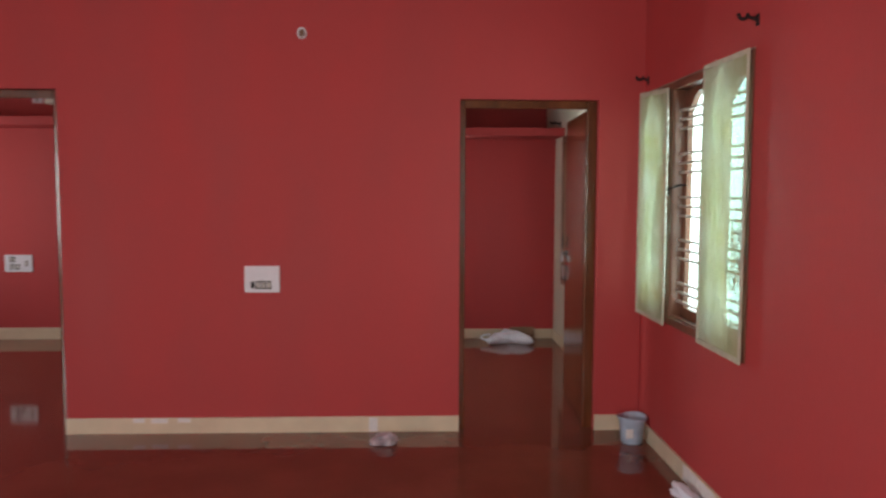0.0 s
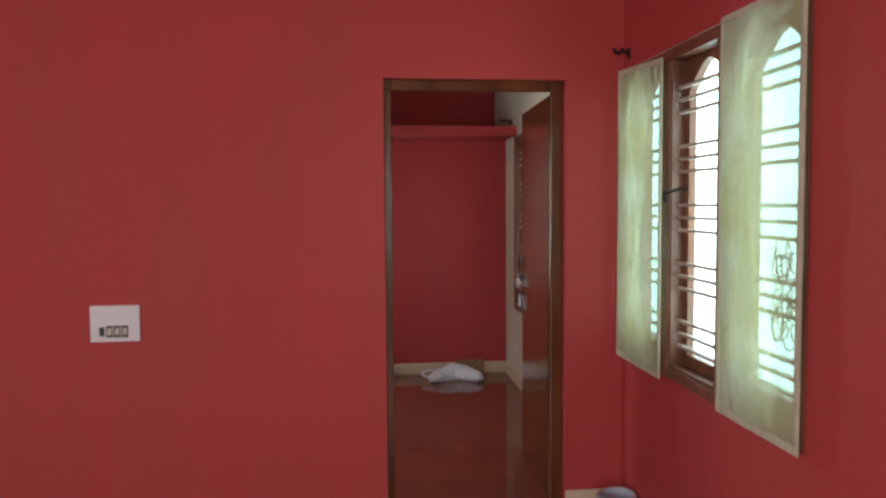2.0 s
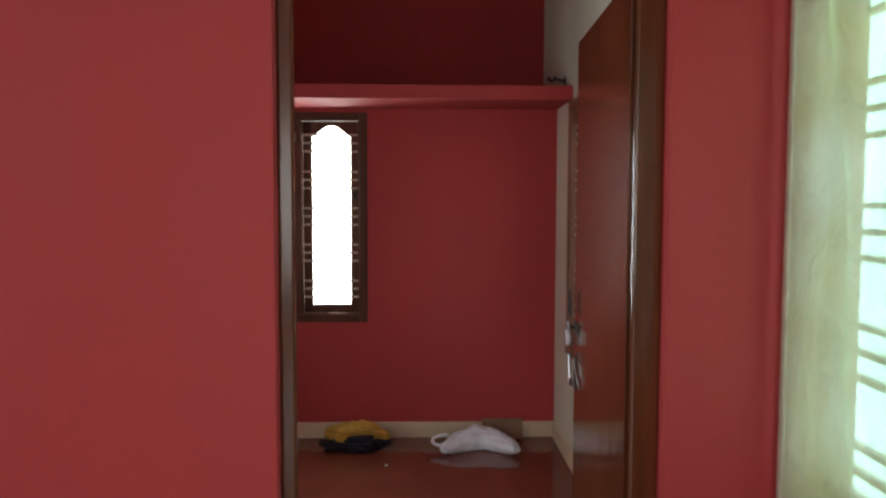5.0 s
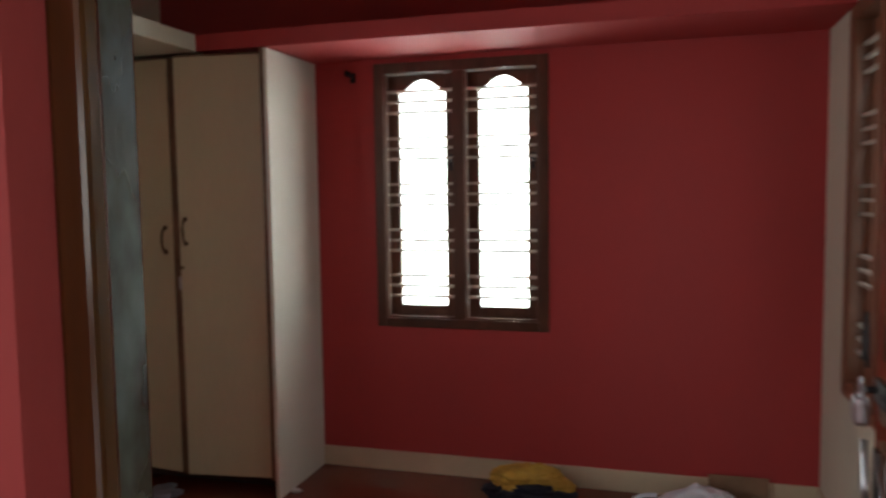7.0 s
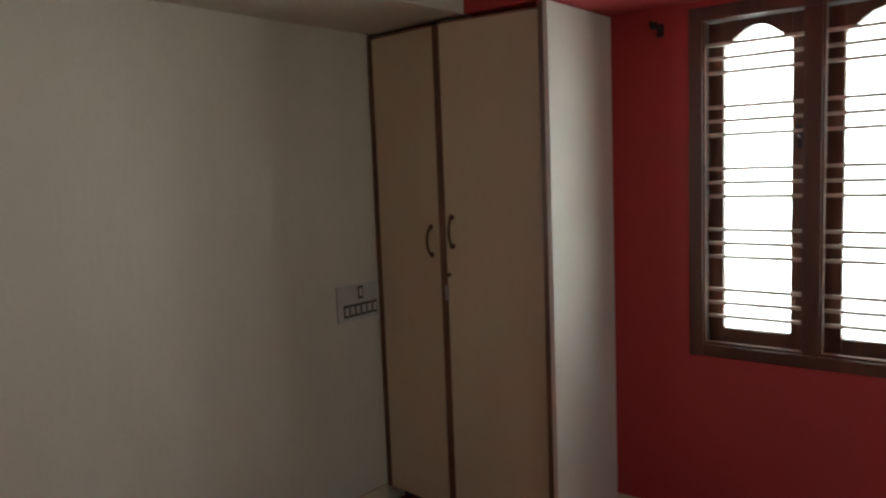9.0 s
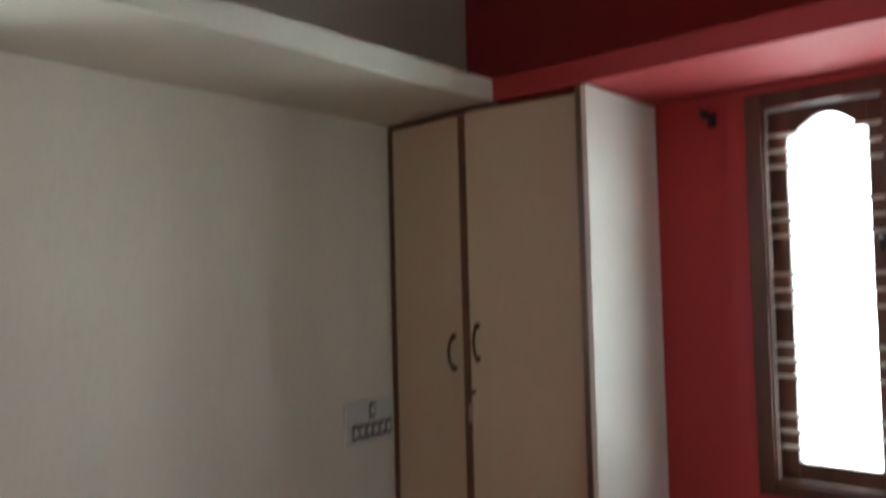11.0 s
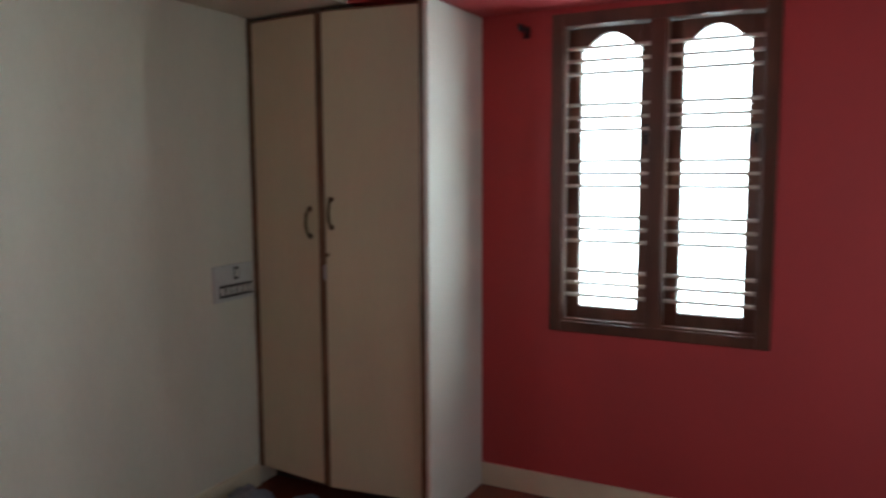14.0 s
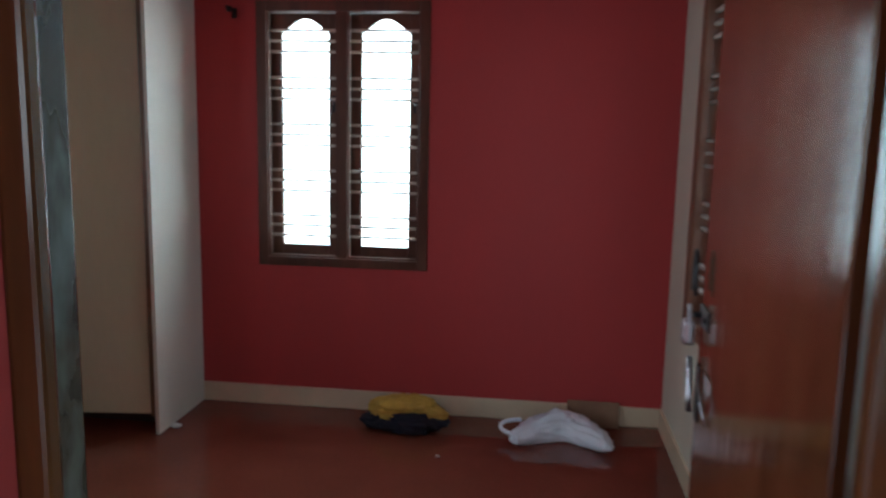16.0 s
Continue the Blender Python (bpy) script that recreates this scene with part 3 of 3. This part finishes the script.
# ---- loose things ----
def crumple(name, place, size, mat, label, category, seed, lift=0.35, detail=4, turn=0.0):
    """A soft heap: a ball pressed flat, folded by noise and set on the floor."""
    bm = bmesh.new()
    bmesh.ops.create_icosphere(bm, subdivisions=detail, radius=1)
    for v in bm.verts:
        p = v.co.copy()
        n = noise.noise(p * 1.4 + Vector((seed, 0, 0))) * 0.45 + abs(noise.noise(p * 3.1 + Vector((0, seed, 0)))) * 0.35 + noise.noise(p * 7 + Vector((0, 0, seed))) * 0.08
        p *= 0.8 + n * lift * 2
        v.co = Vector((p.x * size[0] / 2, p.y * size[1] / 2, max(0.0, (p.z * 0.62 + 0.38) * size[2])))
    me = bpy.data.meshes.new(name)
    bm.to_mesh(me)
    bm.free()
    me.materials.append(mat)
    for p in me.polygons:
        p.use_smooth = True
    ob = new(name, me)
    ob.matrix_world = pose(*place, 0, 0, turn)
    return tagged(ob, label, category)


def ribbon_bag():
    """A nearly empty carrier bag that lies on its side, with two handles."""
    h = holder("carrier_bag", pose(0.95, 7.275, 0, 0, 0, -3))
    bm = bmesh.new()
    bmesh.ops.create_icosphere(bm, subdivisions=5, radius=1)
    for v in bm.verts:
        p = v.co.copy()
        c = p.x
        p.y /= max(0.3, 1 - c * c) ** 0.36
        ridge = 0.5 - abs(noise.noise((p.x * 2.6 + 3, p.y * 2.2 + 0.8 * p.x, p.z * 1.8)))
        crease = ridge * 0.30 + noise.noise((p.x * 7, p.y * 6 + 2, p.z * 5)) * 0.06
        r = 0.80 + crease
        x = p.x * (0.86 + 0.4 * crease) * 0.255
        y = p.y * r * 0.105 + 0.06 - 0.165 * abs(c) ** 1.6
        z = max(0.0, (p.z * 0.62 + 0.36) * r * (0.135 - 0.03 * c * c + 0.03 * noise.noise((c * 3, 1, 2))))
        v.co = (x, y, z)
    me = bpy.data.meshes.new("bag_body")
    bm.to_mesh(me)
    bm.free()
    me.materials.append(BAG)
    for p in me.polygons:
        p.use_smooth = True
    new("bag_body", me).parent = h
    for dy, dz, sz in ((0.0, 0.055, 1.0),):
        s = Shape()
        pts = [(-0.185 - 0.095 * sz * math.sin(q), dy - 0.03 + 0.04 * math.cos(q), dz + 0.022 * math.cos(q) + 0.005) for q in [math.pi * k / 12 for k in range(13)]]
        s.tube(pts, 0.010, 8)
        s.put("handle", BAG, h, True)
    tagged(h, "white plastic carrier bag lying limp on the floor", "plastic bag")


ribbon_bag()


def clothes():
    h = holder("clothes_heap", pose(0.215, 7.30, 0))
    base = crumple("navy_garment", (0, 0, 0), (0.43, 0.26, 0.12), NAVY, "", "", 2.0, 0.3, 5)
    top = crumple("yellow_garment", (0.01, 0.02, 0.045), (0.41, 0.23, 0.12), YELLOW, "mustard yellow cloth", "", 7.0, 0.3, 5)
    for o in (base, top):
        o.parent = h
    tagged(h, "heap of mustard yellow and navy clothes on the floor", "clothes")


clothes()
crumple("plastic_wrapper", (-1.605, 6.82, 0), (0.23, 0.21, 0.085), LILAC, "crumpled grey plastic wrapper on the floor by the cupboard", "wrapper", 3.0, 0.6)
crumple("plastic_wrapper", (-1.42, 6.93, 0), (0.16, 0.20, 0.045), LILAC, "crumpled grey plastic wrapper under the cupboard door", "wrapper", 9.0, 0.6)
crumple("paper_scrap", (-0.845, 7.13, 0), (0.06, 0.035, 0.02), TAPE, "small white scrap of paper on the floor", "paper", 4.0, 0.4, 3)
crumple("paper_scrap", (0.41, 7.01, 0), (0.022, 0.016, 0.008), TAPE, "tiny white scrap of paper on the floor", "paper", 6.0, 0.4, 3)
crumple("paper_ball", (-0.165, 4.27, 0), (0.16, 0.11, 0.075), PAPER, "crumpled grey brown paper on the hall floor", "paper", 5.0, 0.45)
crumple("plastic_sheet", (1.335, 3.42, 0), (0.10, 0.34, 0.05), BAG, "white plastic sheet lying against the skirting", "plastic sheet", 8.0, 0.4, 4, 3)

# folded brown cardboard that leans on the skirting behind the bag
s = Shape().box((0, 0, 0), (0.25, 0.006, 0.125), 0.002)
tagged(s.put("cardboard_piece", CARD), "brown cardboard piece leaning on the skirting", "cardboard").matrix_world = pose(0.98, 7.465, 0.0, -14, 0, 0)

h = holder("plastic_tub", pose(1.31, 4.27, 0))
s = Shape()
prof = [(0.0, 0.004), (0.058, 0.0), (0.064, 0.006), (0.074, 0.135), (0.088, 0.152), (0.089, 0.160), (0.083, 0.161), (0.070, 0.14), (0.058, 0.012), (0.0, 0.010)]
N = 32
rings = []
for r, z in prof:
    rings.append([s.bm.verts.new((max(r, 0.001) * math.cos(2 * math.pi * k / N), max(r, 0.001) * math.sin(2 * math.pi * k / N), z + (0.006 * math.sin(4 * math.pi * k / N) if z > 0.14 else 0))) for k in range(N)])
for a, b in zip(rings, rings[1:]):
    for k in range(N):
        s.bm.faces.new((a[k], a[(k + 1) % N], b[(k + 1) % N], b[k]))
s.put("tub_wall", TUB, h, True)
Shape().box((-0.055, -0.075, 0.045), (-0.01, -0.066, 0.10), 0.004).put("label_patch", TAPE, h)
tagged(h, "small pale blue plastic tub in the corner", "tub")

for x0, x1, z0, z1 in ((-0.27, -0.215, 0.004, 0.092), (-1.71, -1.64, 0.07, 0.096), (-1.60, -1.50, 0.066, 0.095), (-1.44, -1.36, 0.07, 0.096)):
    tagged(Shape().box((x0, YW - ST - 0.0015, z0), (x1, YW - ST, z1)).put("paper_sticker", TAPE), "torn white paper sticker on the skirting", "sticker", "stickers on the skirting")
tagged(Shape().box((XR - ST - 0.0015, 3.25, 0.006), (XR - ST, 3.66, 0.09)).put("paper_sticker", TAPE), "torn white paper sticker on the skirting", "sticker", "stickers on the skirting")
